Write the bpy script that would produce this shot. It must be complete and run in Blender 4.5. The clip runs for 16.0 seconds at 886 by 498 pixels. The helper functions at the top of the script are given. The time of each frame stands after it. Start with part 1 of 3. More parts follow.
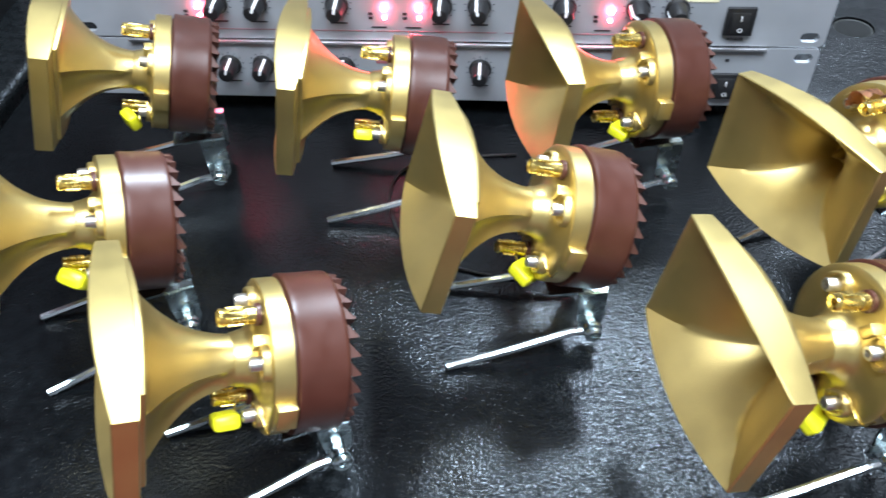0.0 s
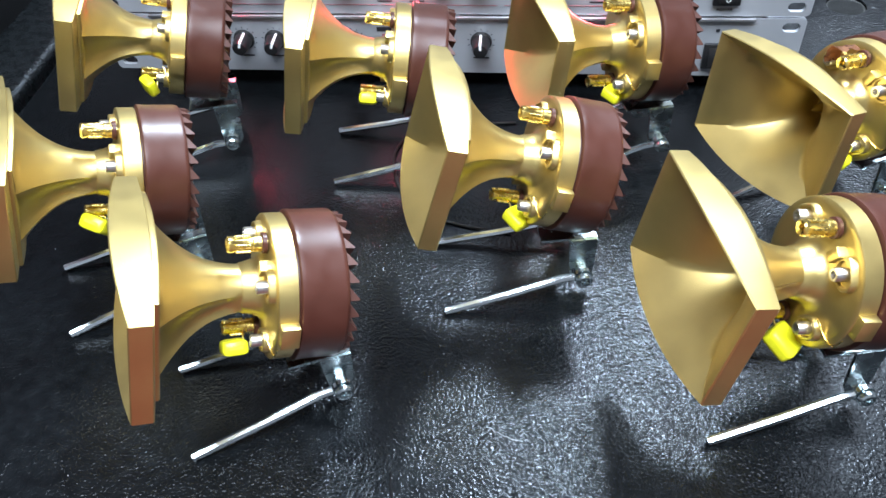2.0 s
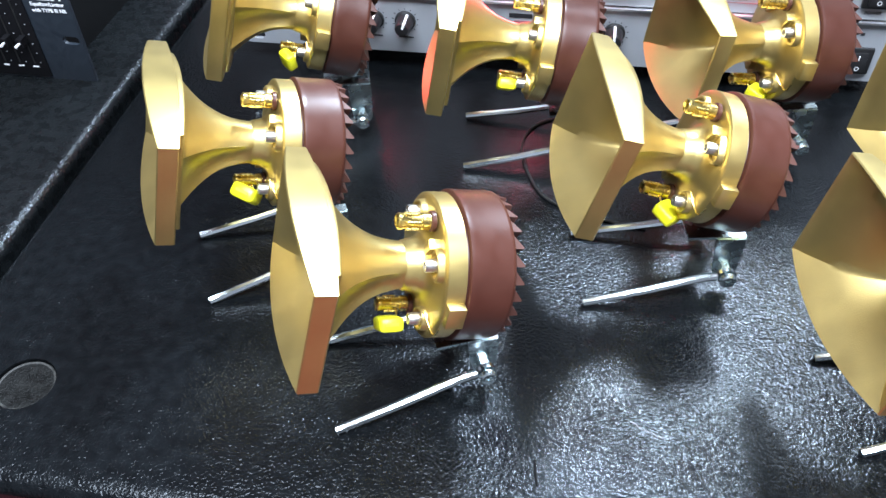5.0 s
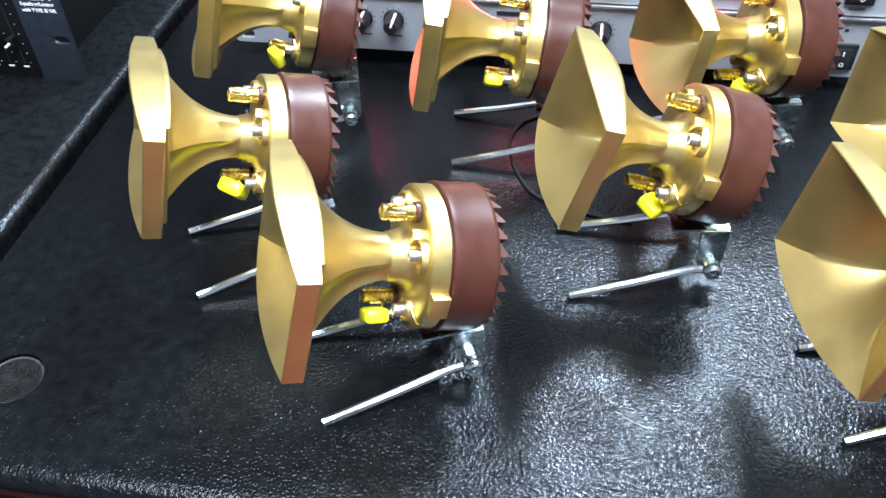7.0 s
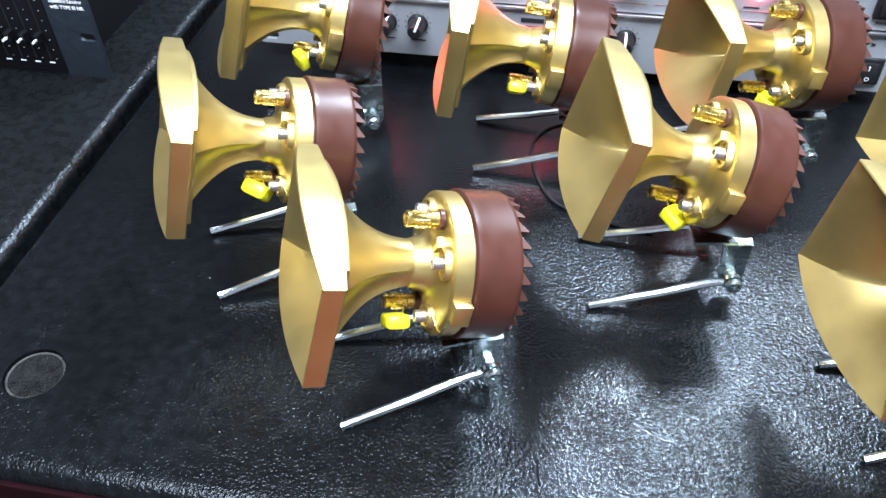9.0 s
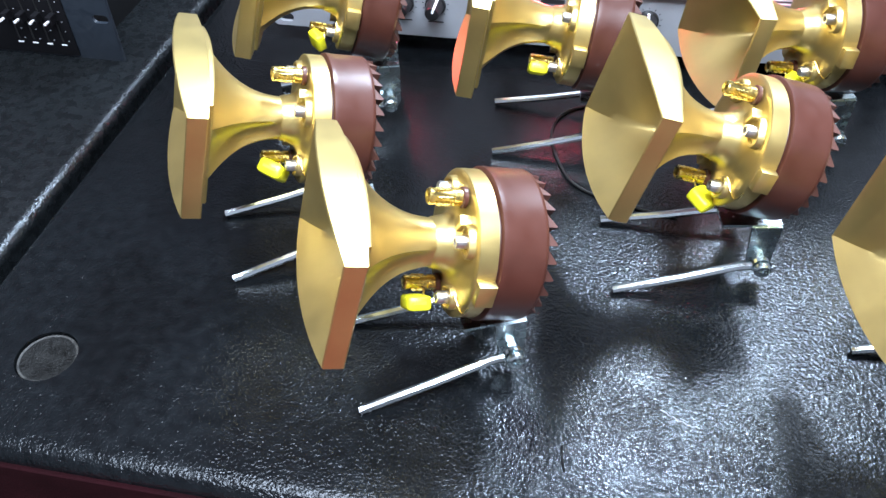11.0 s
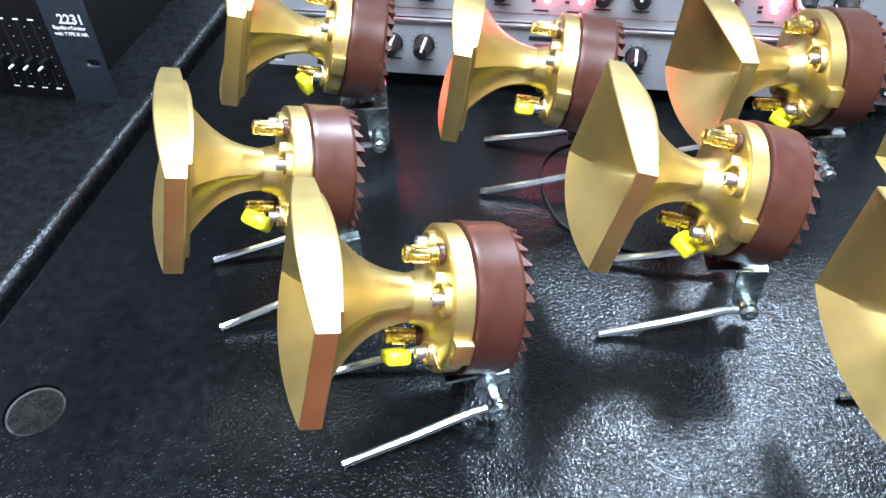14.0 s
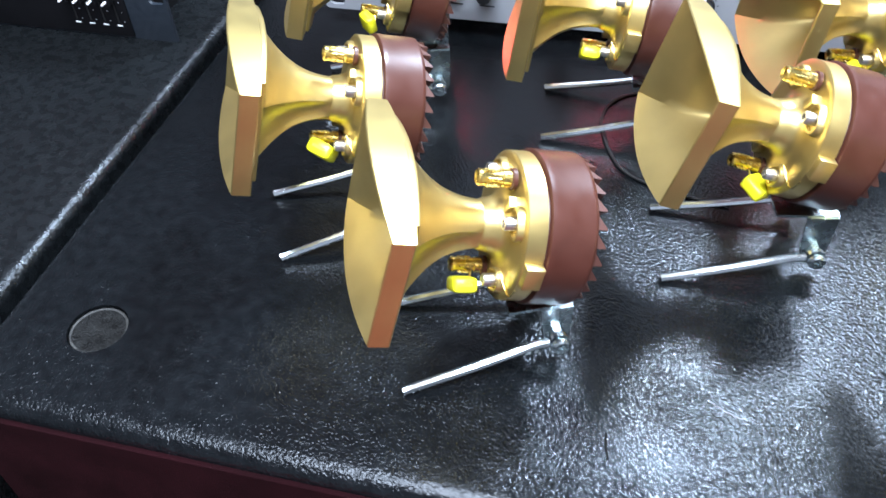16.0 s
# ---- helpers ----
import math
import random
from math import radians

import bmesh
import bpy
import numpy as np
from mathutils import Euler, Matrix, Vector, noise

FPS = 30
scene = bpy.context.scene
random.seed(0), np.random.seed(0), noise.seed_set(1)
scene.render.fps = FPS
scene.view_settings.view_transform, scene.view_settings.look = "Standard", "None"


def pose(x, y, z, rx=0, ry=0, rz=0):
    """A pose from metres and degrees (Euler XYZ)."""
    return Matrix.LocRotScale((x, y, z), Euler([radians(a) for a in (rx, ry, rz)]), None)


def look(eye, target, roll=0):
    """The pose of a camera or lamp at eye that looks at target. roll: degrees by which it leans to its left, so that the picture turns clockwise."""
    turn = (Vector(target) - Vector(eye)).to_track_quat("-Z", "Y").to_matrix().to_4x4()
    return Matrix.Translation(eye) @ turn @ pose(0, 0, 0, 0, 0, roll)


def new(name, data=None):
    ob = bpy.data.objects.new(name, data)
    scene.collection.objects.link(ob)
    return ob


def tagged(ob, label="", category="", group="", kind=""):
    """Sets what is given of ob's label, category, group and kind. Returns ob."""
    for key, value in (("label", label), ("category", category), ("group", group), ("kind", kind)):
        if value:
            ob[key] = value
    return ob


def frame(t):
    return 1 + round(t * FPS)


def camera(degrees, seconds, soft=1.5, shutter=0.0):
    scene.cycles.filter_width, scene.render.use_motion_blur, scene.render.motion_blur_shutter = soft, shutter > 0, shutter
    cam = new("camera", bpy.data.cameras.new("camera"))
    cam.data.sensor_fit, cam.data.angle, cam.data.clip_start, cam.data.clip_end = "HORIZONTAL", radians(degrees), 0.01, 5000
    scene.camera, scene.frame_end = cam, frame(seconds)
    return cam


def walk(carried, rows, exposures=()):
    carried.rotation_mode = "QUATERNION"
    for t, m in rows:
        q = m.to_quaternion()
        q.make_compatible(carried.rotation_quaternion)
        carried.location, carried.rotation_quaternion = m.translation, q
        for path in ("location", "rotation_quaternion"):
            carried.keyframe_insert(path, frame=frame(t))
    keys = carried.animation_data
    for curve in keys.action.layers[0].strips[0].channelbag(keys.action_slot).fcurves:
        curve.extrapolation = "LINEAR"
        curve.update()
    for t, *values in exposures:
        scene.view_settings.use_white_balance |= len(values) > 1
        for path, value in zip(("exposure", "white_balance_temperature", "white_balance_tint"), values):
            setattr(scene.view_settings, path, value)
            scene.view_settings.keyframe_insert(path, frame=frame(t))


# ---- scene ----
cam = camera(56.13, 16.0, shutter=0.4)
ROWS = [
    (0.0, 0.0647, 0.0736, 0.3473, 44.602, 1.356, 3.971),
    (0.5, 0.0887, 0.0740, 0.3458, 44.680, 1.669, 2.213),
    (1.0, 0.0896, 0.0432, 0.3410, 45.101, 1.987, 2.885),
    (1.5, 0.0830, 0.0340, 0.3347, 45.083, 1.644, 4.348),
    (2.0, 0.0778, 0.0337, 0.3396, 45.589, 2.213, 4.853),
    (2.5, 0.0601, 0.0408, 0.3431, 45.658, 1.346, 5.422),
    (3.0, 0.0295, 0.0392, 0.3437, 45.843, 0.966, 7.764),
    (3.5, 0.0208, 0.0349, 0.3443, 45.614, 1.149, 8.739),
    (4.0, 0.0229, 0.0313, 0.3375, 45.186, 0.819, 8.906),
    (4.5, 0.0231, 0.0287, 0.3373, 45.191, 1.533, 9.385),
    (7.0, 0.0303, 0.0207, 0.3337, 45.700, 1.564, 9.008),
    (7.5, 0.0240, 0.0208, 0.3331, 45.736, 1.669, 9.613),
    (8.0, 0.0241, 0.0199, 0.3426, 46.029, 1.114, 10.272),
    (10.5, 0.0261, 0.0243, 0.3245, 45.298, 1.357, 10.875),
    (11.0, 0.0184, 0.0226, 0.3241, 45.530, 1.367, 11.101),
    (11.5, 0.0313, 0.0189, 0.3142, 45.109, 1.724, 10.076),
    (12.0, 0.0469, 0.0160, 0.3181, 45.032, 1.591, 9.534),
    (12.5, 0.0340, 0.0170, 0.3359, 46.038, 1.573, 10.560),
    (13.0, 0.0142, 0.0220, 0.3333, 46.143, 1.671, 11.333),
    (13.5, 0.0177, 0.0306, 0.3359, 46.285, 1.992, 11.737),
    (14.0, 0.0316, 0.0393, 0.3376, 46.180, 2.680, 11.232),
    (14.5, 0.0303, 0.0518, 0.3377, 45.431, 2.313, 11.614),
    (15.0, 0.0016, 0.0389, 0.3323, 45.210, 1.954, 14.233),
    (15.5, 0.0055, 0.0316, 0.3304, 45.133, 2.497, 14.718),
    (16.0, 0.0163, 0.0202, 0.3198, 45.067, 2.392, 14.124),
]
EXPOSURES = [(0.0, 0.24, 6350, 12), (1.5, 0.28, 6350, 13), (3.5, 0.48, 6300, 14), (8.0, 0.62, 6250, 14), (12.0, 0.70, 6150, 16), (14.0, 0.66, 6250, 15), (16.0, 0.74, 6150, 16)]
walk(cam, [(t, pose(x, y, z, rx, ry, rz)) for t, x, y, z, rx, ry, rz in ROWS], EXPOSURES)

# ---- light ----
world = bpy.data.worlds.new("world")
scene.world = world
world.use_nodes = True
world.node_tree.nodes["Background"].inputs[0].default_value = (0.92, 0.93, 1.0, 1)
world.node_tree.nodes["Background"].inputs[1].default_value = 0.23


def area(name, eye, target, sx, sy, watts, color=(1, 1, 1)):
    d = bpy.data.lights.new(name, "AREA")
    d.shape, d.size, d.size_y, d.energy, d.color = "RECTANGLE", sx, sy, watts, color
    ob = new(name, d)
    ob.matrix_world = look(eye, target)
    return ob


# a ceiling tube behind the horns
area("ceiling_tube", (0.56, 1.70, 2.04), (0.56, 1.70, 0), 0.28, 0.42, 86, (0.69, 0.86, 1.0))
# broad unseen fill lights, added beside the tube and over the near side
area("ceiling_fill", (1.15, 2.05, 2.07), (1.15, 2.05, 0), 1.5, 1.4, 45, (0.76, 0.89, 1.0))
area("ceiling_fill", (0.1, -0.35, 2.05), (0.1, -0.35, 0), 2.2, 1.0, 150, (0.80, 0.91, 1.0))

# ---- materials ----


def material(name, base, rough=0.5, metal=0.0, var=0.12, scale=40.0, bump=0.0, bscale=400.0, coat=0.0, rvar=0.08, emit=0.0, dist=0.001):
    m = bpy.data.materials.new(name)
    m.use_nodes = True
    nt = m.node_tree
    b = nt.nodes["Principled BSDF"]
    tc = nt.nodes.new("ShaderNodeTexCoord")
    n1 = nt.nodes.new("ShaderNodeTexNoise")
    n1.inputs["Scale"].default_value, n1.inputs["Detail"].default_value = scale, 4
    nt.links.new(tc.outputs["Object"], n1.inputs["Vector"])
    ramp = nt.nodes.new("ShaderNodeMapRange")
    ramp.inputs[1].default_value, ramp.inputs[2].default_value = 0.3, 0.7
    ramp.inputs[3].default_value, ramp.inputs[4].default_value = 1 - var, 1 + var
    nt.links.new(n1.outputs["Fac"], ramp.inputs[0])
    mix = nt.nodes.new("ShaderNodeVectorMath")
    mix.operation = "SCALE"
    mix.inputs[0].default_value = base
    nt.links.new(ramp.outputs[0], mix.inputs["Scale"])
    nt.links.new(mix.outputs[0], b.inputs["Base Color"])
    n2 = nt.nodes.new("ShaderNodeTexNoise")
    n2.inputs["Scale"].default_value, n2.inputs["Detail"].default_value = bscale, 3
    nt.links.new(tc.outputs["Object"], n2.inputs["Vector"])
    r2 = nt.nodes.new("ShaderNodeMapRange")
    r2.inputs[1].default_value, r2.inputs[2].default_value = 0.3, 0.7
    r2.inputs[3].default_value, r2.inputs[4].default_value = max(rough - rvar, 0.02), rough + rvar
    nt.links.new(n1.outputs["Fac"], r2.inputs[0])
    nt.links.new(r2.outputs[0], b.inputs["Roughness"])
    b.inputs["Metallic"].default_value = metal
    b.inputs["Coat Weight"].default_value = coat
    if bump:
        bp = nt.nodes.new("ShaderNodeBump")
        bp.inputs["Strength"].default_value, bp.inputs["Distance"].default_value = bump, dist
        nt.links.new(n2.outputs["Fac"], bp.inputs["Height"])
        nt.links.new(bp.outputs[0], b.inputs["Normal"])
    if emit:
        b.inputs["Emission Color"].default_value = (*base, 1)
        b.inputs["Emission Strength"].default_value = emit
    return m


def textured_paint(name, base, rough, spec=0.5, relief=1.0):
    """Black sprayed cabinet paint: pebbled orange peel over a fine grain, worn smoother in patches."""
    m = material(name, base, rough, 0.0, 0.30, 150.0, rvar=0.05)
    nt = m.node_tree
    b = nt.nodes["Principled BSDF"]
    tc = nt.nodes["Texture Coordinate"]

    def fractal(scale, detail, twist=0.0):
        n = nt.nodes.new("ShaderNodeTexNoise")
        n.inputs["Scale"].default_value, n.inputs["Detail"].default_value, n.inputs["Distortion"].default_value = scale, detail, twist
        nt.links.new(tc.outputs["Object"], n.inputs["Vector"])
        return n.outputs["Fac"]

    def maths(op, a, c):
        n = nt.nodes.new("ShaderNodeMath")
        n.operation = op
        for k, v in enumerate((a, c)):
            if isinstance(v, float):
                n.inputs[k].default_value = v
            else:
                nt.links.new(v, n.inputs[k])
        return n.outputs[0]

    wear = nt.nodes.new("ShaderNodeMapRange")
    wear.inputs[1].default_value, wear.inputs[2].default_value, wear.inputs[3].default_value, wear.inputs[4].default_value = 0.36, 0.56, 0.45, 1.0
    nt.links.new(fractal(17.0, 3.0), wear.inputs[0])
    peel = maths("MULTIPLY", fractal(600.0, 1.2, 0.4), wear.outputs[0])
    height = maths("ADD", peel, maths("MULTIPLY", fractal(1500.0, 1.0), 0.10))
    bp = nt.nodes.new("ShaderNodeBump")
    bp.inputs["Strength"].default_value, bp.inputs["Distance"].default_value = 1.0, 0.00057 * relief
    b.inputs["Specular IOR Level"].default_value = spec
    b.inputs["Specular Tint"].default_value = (0.90, 0.95, 1.0, 1)
    nt.links.new(height, bp.inputs["Height"])
    nt.links.new(bp.outputs[0], b.inputs["Normal"])
    return m


GOLD = material("gold_paint", (0.615, 0.468, 0.168), 0.38, 0.93, 0.06, 60, 0.24, 1500, coat=0.45, rvar=0.04, dist=0.0003)
GOLD.node_tree.nodes["Principled BSDF"].inputs["Coat Roughness"].default_value = 0.34
BROWN = material("brown_enamel", (0.066, 0.0205, 0.0130), 0.36, 0.0, 0.10, 90, 0.05, 900, dist=0.0003)
FIN_BROWN = material("dull_brown_enamel", (0.075, 0.027, 0.019), 0.55, 0.0, 0.10, 90, 0.05, 900, dist=0.0003)
PLATED = material("gold_plating", (0.88, 0.68, 0.22), 0.26, 1.0, 0.08, 300)
ZINC = material("zinc_plating", (0.60, 0.69, 0.71), 0.26, 1.0, 0.06, 160, rvar=0.03)
ROD = material("polished_rod", (0.72, 0.79, 0.81), 0.17, 1.0, 0.04, 160, rvar=0.02)
STEEL = material("steel_screw", (0.68, 0.65, 0.60), 0.36, 1.0, 0.15, 500)
COPPER = material("copper_tape", (0.42, 0.20, 0.11), 0.32, 0.7, 0.2, 300)
DARK = material("dark_recess", (0.008, 0.008, 0.008), 0.5)
YELLOW = material("yellow_plastic", (0.92, 0.90, 0.02), 0.35, 0.0, 0.06, 300)
BORE_SHADE = material("bore_shade", (0.74, 0.68, 0.04), 0.5)
PAINT = textured_paint("black_textured_paint", (0.0035, 0.0043, 0.0050), 0.22, 0.28)
PAINT_DULL = textured_paint("dull_textured_paint", (0.004, 0.0048, 0.0053), 0.28, 0.42, 1.1)
PANEL = material("grey_panel", (0.38, 0.40, 0.43), 0.42, 0.35, 0.05, 50, 0.04, 3000)
PANEL_EDGE = material("bare_aluminium", (0.88, 0.88, 0.9), 0.42, 1.0, 0.05, 60)
CHASSIS = material("dark_chassis", (0.004, 0.004, 0.0045), 0.85, 0.0)
CHASSIS.node_tree.nodes["Principled BSDF"].inputs["Specular IOR Level"].default_value = 0.15
KNOB = material("black_knob", (0.012, 0.012, 0.013), 0.38, 0.0, 0.15, 300)
WHITE = material("white_print", (0.82, 0.83, 0.85), 0.45)
BLACKP = material("black_print", (0.015, 0.015, 0.018), 0.5)
REDP = material("red_print", (0.26, 0.09, 0.10), 0.5)
SCRATCH = material("bare_primer", (0.26, 0.27, 0.28), 0.6)
GREYP = material("grey_print", (0.30, 0.31, 0.33), 0.5)
CREAM = material("cream_sticker", (0.75, 0.70, 0.48), 0.6)
LED = material("red_led", (1.0, 0.08, 0.12), 0.3, emit=240)
EQ_BLUE = material("blue_grey_panel", (0.011, 0.016, 0.023), 0.5, 0.0, 0.15, 200, 0.1, 1500)
EQ_BLACK = material("black_fader_panel", (0.004, 0.004, 0.005), 0.7)
EQ_BLACK.node_tree.nodes["Principled BSDF"].inputs["Specular IOR Level"].default_value = 0.12
CARPET = material("dark_red_carpet", (0.14, 0.022, 0.026), 0.95, 0.0, 0.3, 30, 0.5, 500)
WALL = material("grey_wall", (0.32, 0.33, 0.34), 0.8, 0.0, 0.05, 3, 0.1, 80)
CEIL = material("white_ceiling", (0.55, 0.56, 0.57), 0.85, 0.0, 0.04, 3)
RUBBER = material("black_rubber", (0.01, 0.01, 0.01), 0.6)
DUST = material("dusty_plug", (0.0050, 0.0052, 0.0050), 0.5, 0.0, 0.8, 200, 0.8, 900)
PALE_RIM = material("pale_rim", (0.022, 0.022, 0.020), 0.6, 0.0, 0.95, 160, 0.8, 900)
DUST.node_tree.nodes["Principled BSDF"].inputs["Specular IOR Level"].default_value = 0.15
MAROON = material("maroon_front", (0.0090, 0.0015, 0.0024), 0.9, 0.0, 0.3, 40, 0.4, 900)
MAROON.node_tree.nodes["Principled BSDF"].inputs["Specular IOR Level"].default_value = 0.06

# ---- mesh helpers ----


def mesh_of(bm, name, smooth=0.0):
    """A mesh from a bmesh; edges sharper than smooth degrees stay crisp."""
    bmesh.ops.recalc_face_normals(bm, faces=bm.faces)
    if smooth:
        for f in bm.faces:
            f.smooth = True
        for e in bm.edges:
            e.smooth = len(e.link_faces) == 2 and e.calc_face_angle(0.0) < radians(smooth)
    me = bpy.data.meshes.new(name)
    bm.to_mesh(me)
    bm.free()
    return me


def part(name, bm, mat, parent=None, label="", smooth=35.0, m=None):
    """Link a bmesh (or a finished mesh) as one mesh object under a thing."""
    me = bm if isinstance(bm, bpy.types.Mesh) else mesh_of(bm, name, smooth)
    if not me.materials:
        me.materials.append(mat)
    ob = new(name, me)
    if parent:
        ob.parent = parent
    if m is not None:
        ob.matrix_basis = m
    if label:
        ob["label"] = label
    return ob


def thing(name, label, category, group="", kind="", m=None):
    ob = new(name)
    ob.empty_display_size = 0.02
    if m is not None:
        ob.matrix_basis = m
    return tagged(ob, label, category, group, kind)


def box(x0, x1, y0, y1, z0, z1, bevel=0.0, segs=2):
    bm = bmesh.new()
    bmesh.ops.create_cube(bm, size=1, matrix=Matrix.Translation(((x0 + x1) / 2, (y0 + y1) / 2, (z0 + z1) / 2)) @ Matrix.Diagonal((x1 - x0, y1 - y0, z1 - z0, 1)))
    if bevel:
        bmesh.ops.bevel(bm, geom=bm.edges[:], offset=bevel, segments=segs, profile=0.5, affect="EDGES")
    return bm


def lathe(profile, n=40, axis="x", cap=True):
    """Turn (along, radius) pairs round an axis."""
    bm = bmesh.new()
    rings = []
    for a, r in profile:
        ring = []
        for i in range(n):
            t = 2 * math.pi * i / n
            c, s = r * math.cos(t), r * math.sin(t)
            ring.append(bm.verts.new({"x": (a, c, s), "y": (c, a, s), "z": (c, s, a)}[axis]))
        rings.append(ring)
    for p, q in zip(rings, rings[1:]):
        for i in range(n):
            bm.faces.new((p[i], p[(i + 1) % n], q[(i + 1) % n], q[i]))
    if cap:
        bm.faces.new(rings[0])
        bm.faces.new(rings[-1])
    return bm


def loft(rings, cap=(True, True)):
    bm = bmesh.new()
    vs = [[bm.verts.new(p) for p in ring] for ring in rings]
    n = len(vs[0])
    for p, q in zip(vs, vs[1:]):
        for i in range(n):
            bm.faces.new((p[i], p[(i + 1) % n], q[(i + 1) % n], q[i]))
    if cap[0]:
        bm.faces.new(vs[0])
    if cap[1]:
        bm.faces.new(vs[-1])
    return bm


def tube(points, r, n=12):
    """A round rod or wire along points."""
    pts = [Vector(p) for p in points]
    rings = []
    for i, p in enumerate(pts):
        d = (pts[min(i + 1, len(pts) - 1)] - pts[max(i - 1, 0)]).normalized()
        u = d.orthogonal().normalized() if i == 0 else (u - d * u.dot(d)).normalized()
        w = d.cross(u)
        rings.append([p + (u * math.cos(2 * math.pi * k / n) + w * math.sin(2 * math.pi * k / n)) * r for k in range(n)])
    return loft(rings)


def cut(bm, cutters):
    """bm with the cutters taken out of it, as a mesh."""
    a = new("cut_body", mesh_of(bm, "cut_body"))
    tools = [new("cut_tool", mesh_of(c, "cut_tool")) for c in cutters]
    for t in tools:
        mod = a.modifiers.new("cut", "BOOLEAN")
        mod.operation, mod.object, mod.solver = "DIFFERENCE", t, "EXACT"
    dg = bpy.context.evaluated_depsgraph_get()
    out = bmesh.new()
    out.from_mesh(a.evaluated_get(dg).to_mesh())
    for o in [a] + tools:
        me = o.data
        bpy.data.objects.remove(o)
        bpy.data.meshes.remove(me)
    return out


def lettering(text, size, m, mat, parent, name="lettering", bold=0.0):
    cu = bpy.data.curves.new(name, "FONT")
    cu.body, cu.size, cu.align_x, cu.align_y, cu.extrude, cu.offset = text, size, "CENTER", "CENTER", 0.0001, bold
    ob = new(name, cu)
    me = bpy.data.meshes.new_from_object(ob.evaluated_get(bpy.context.evaluated_depsgraph_get()))
    bpy.data.objects.remove(ob)
    bpy.data.curves.remove(cu)
    me.materials.clear()
    me.materials.append(mat)
    return part(name, me, mat, parent, m=m)


# ---- the room and the cabinets ----
FLOOR_Z = -0.62


def room():
    for name, b, mat in (
        ("floor", (-3.2, 3.2, -2.6, 3.6, FLOOR_Z - 0.1, FLOOR_Z), CARPET),
        ("ceiling", (-3.2, 3.2, -2.6, 3.6, 2.1, 2.2), CEIL),
        ("wall_north", (-3.2, 3.2, 3.6, 3.7, FLOOR_Z, 2.1), WALL),
        ("wall_south", (-3.2, 3.2, -2.7, -2.6, FLOOR_Z, 2.1), WALL),
        ("wall_west", (-3.3, -3.2, -2.6, 3.6, FLOOR_Z, 2.1), WALL),
        ("wall_east", (3.2, 3.3, -2.6, 3.6, FLOOR_Z, 2.1), WALL),
    ):
        tagged(part(name, box(*b), mat), "plain " + name.split("_")[0] + " of the dim workshop room", name.split("_")[0], kind="structure")


room()

X0, X1, Y0, Y1 = -0.2895, 0.412, 0.182, 0.90
PLUGS = ((-0.2336, 0.2371), (0.336, 0.672))


def round_cutter(x, y, r, depth):
    bm = bmesh.new()
    bmesh.ops.create_cone(bm, cap_ends=True, segments=48, radius1=r, radius2=r, depth=depth * 2, matrix=Matrix.Translation((x, y, 0)))
    return bm


def cabinet():
    cab = thing("cabinet", "black textured-paint wooden cabinet lying flat, with rounded edges", "cabinet")
    shell = box(X0, X1, Y0, Y1, FLOOR_Z + 0.002, 0, 0.0078, 5)
    for v in shell.verts:
        # the side edge is rounded more tightly than the front edge
        if v.co.x < X0 + 0.0079:
            v.co.x = X0 + (v.co.x - X0) * 1.3
        if v.co.y < Y0 + 0.0079:
            v.co.y = Y0 + (v.co.y - Y0) * 1.5
    bm = cut(shell, [round_cutter(x, y, 0.0155, 0.004) for x, y in PLUGS])
    part("body", bm, PAINT, cab)
    for x, y in PLUGS:
        part("plug", lathe([(-0.0039, 0.0150), (-0.0022, 0.0150), (-0.0019, 0.0143), (-0.0021, 0.0120), (-0.0024, 0.0060), (-0.0024, 0.0001)], 40, "z", False), DUST, cab, "round dusty black plug sunk in a hole", m=pose(x, y, 0))
        # a narrow ring in a paler, patchy grey along the plug's rim
        part("pale_ring", lathe([(-0.00185, 0.0149), (-0.0016, 0.0145), (-0.0017, 0.0140), (-0.0021, 0.0136)], 40, "z", False), PALE_RIM, cab, "narrow paler grey ring round the plug", m=pose(x, y, 0.0001))
    part("front_panel", box(X0 + 0.006, X1 - 0.006, Y0 - 0.0025, Y0 + 0.0015, FLOOR_Z + 0.02, -0.0080, 0.001, 2), MAROON, cab, "dull dark maroon front panel")
    return cab


cabinet()
other = thing("cabinet", "second dull black textured cabinet standing close alongside", "cabinet")
part("body", box(-1.15, -0.2995, 0.05, 0.95, FLOOR_Z + 0.002, -0.001, 0.0075, 6), PAINT_DULL, other)

# ---- horn tweeters ----
L, TH, HW, HH = 0.0550, 0.0092, 0.0455, 0.0284
BOW = 0.0042
BACK = 0.0030
CROWN = 0.0052


def ring(a, b, d, x, bow=0.0, round_off=0.0, nt=14, ns=8, hollow=0.0):
    """One cross-section: half-width a, half-height b in the middle, its top and bottom dropping by the share d towards the sides; blended to a circle by round_off."""
    pts = [(a * (1 - 2 * i / nt), 1) for i in range(nt)]
    out = [(y, b * (1 - d * (y / a) ** 2)) for y, _ in pts]
    e = b * (1 - d)
    out += [(-a * (1 - hollow * (1 - (1 - 2 * i / ns) ** 2)), e * (1 - 2 * i / ns)) for i in range(ns)]
    out += [(-y, -z) for y, z in out]
    res = []
    for y, z in out:
        if round_off:
            t = math.atan2(z / b, y / a)
            r = (a + b) / 2
            y, z = y + (r * math.cos(t) - y) * round_off, z + (r * math.sin(t) - z) * round_off
        res.append((x - bow * max(1 - (y / HW) ** 2, 0), y, z))
    return res


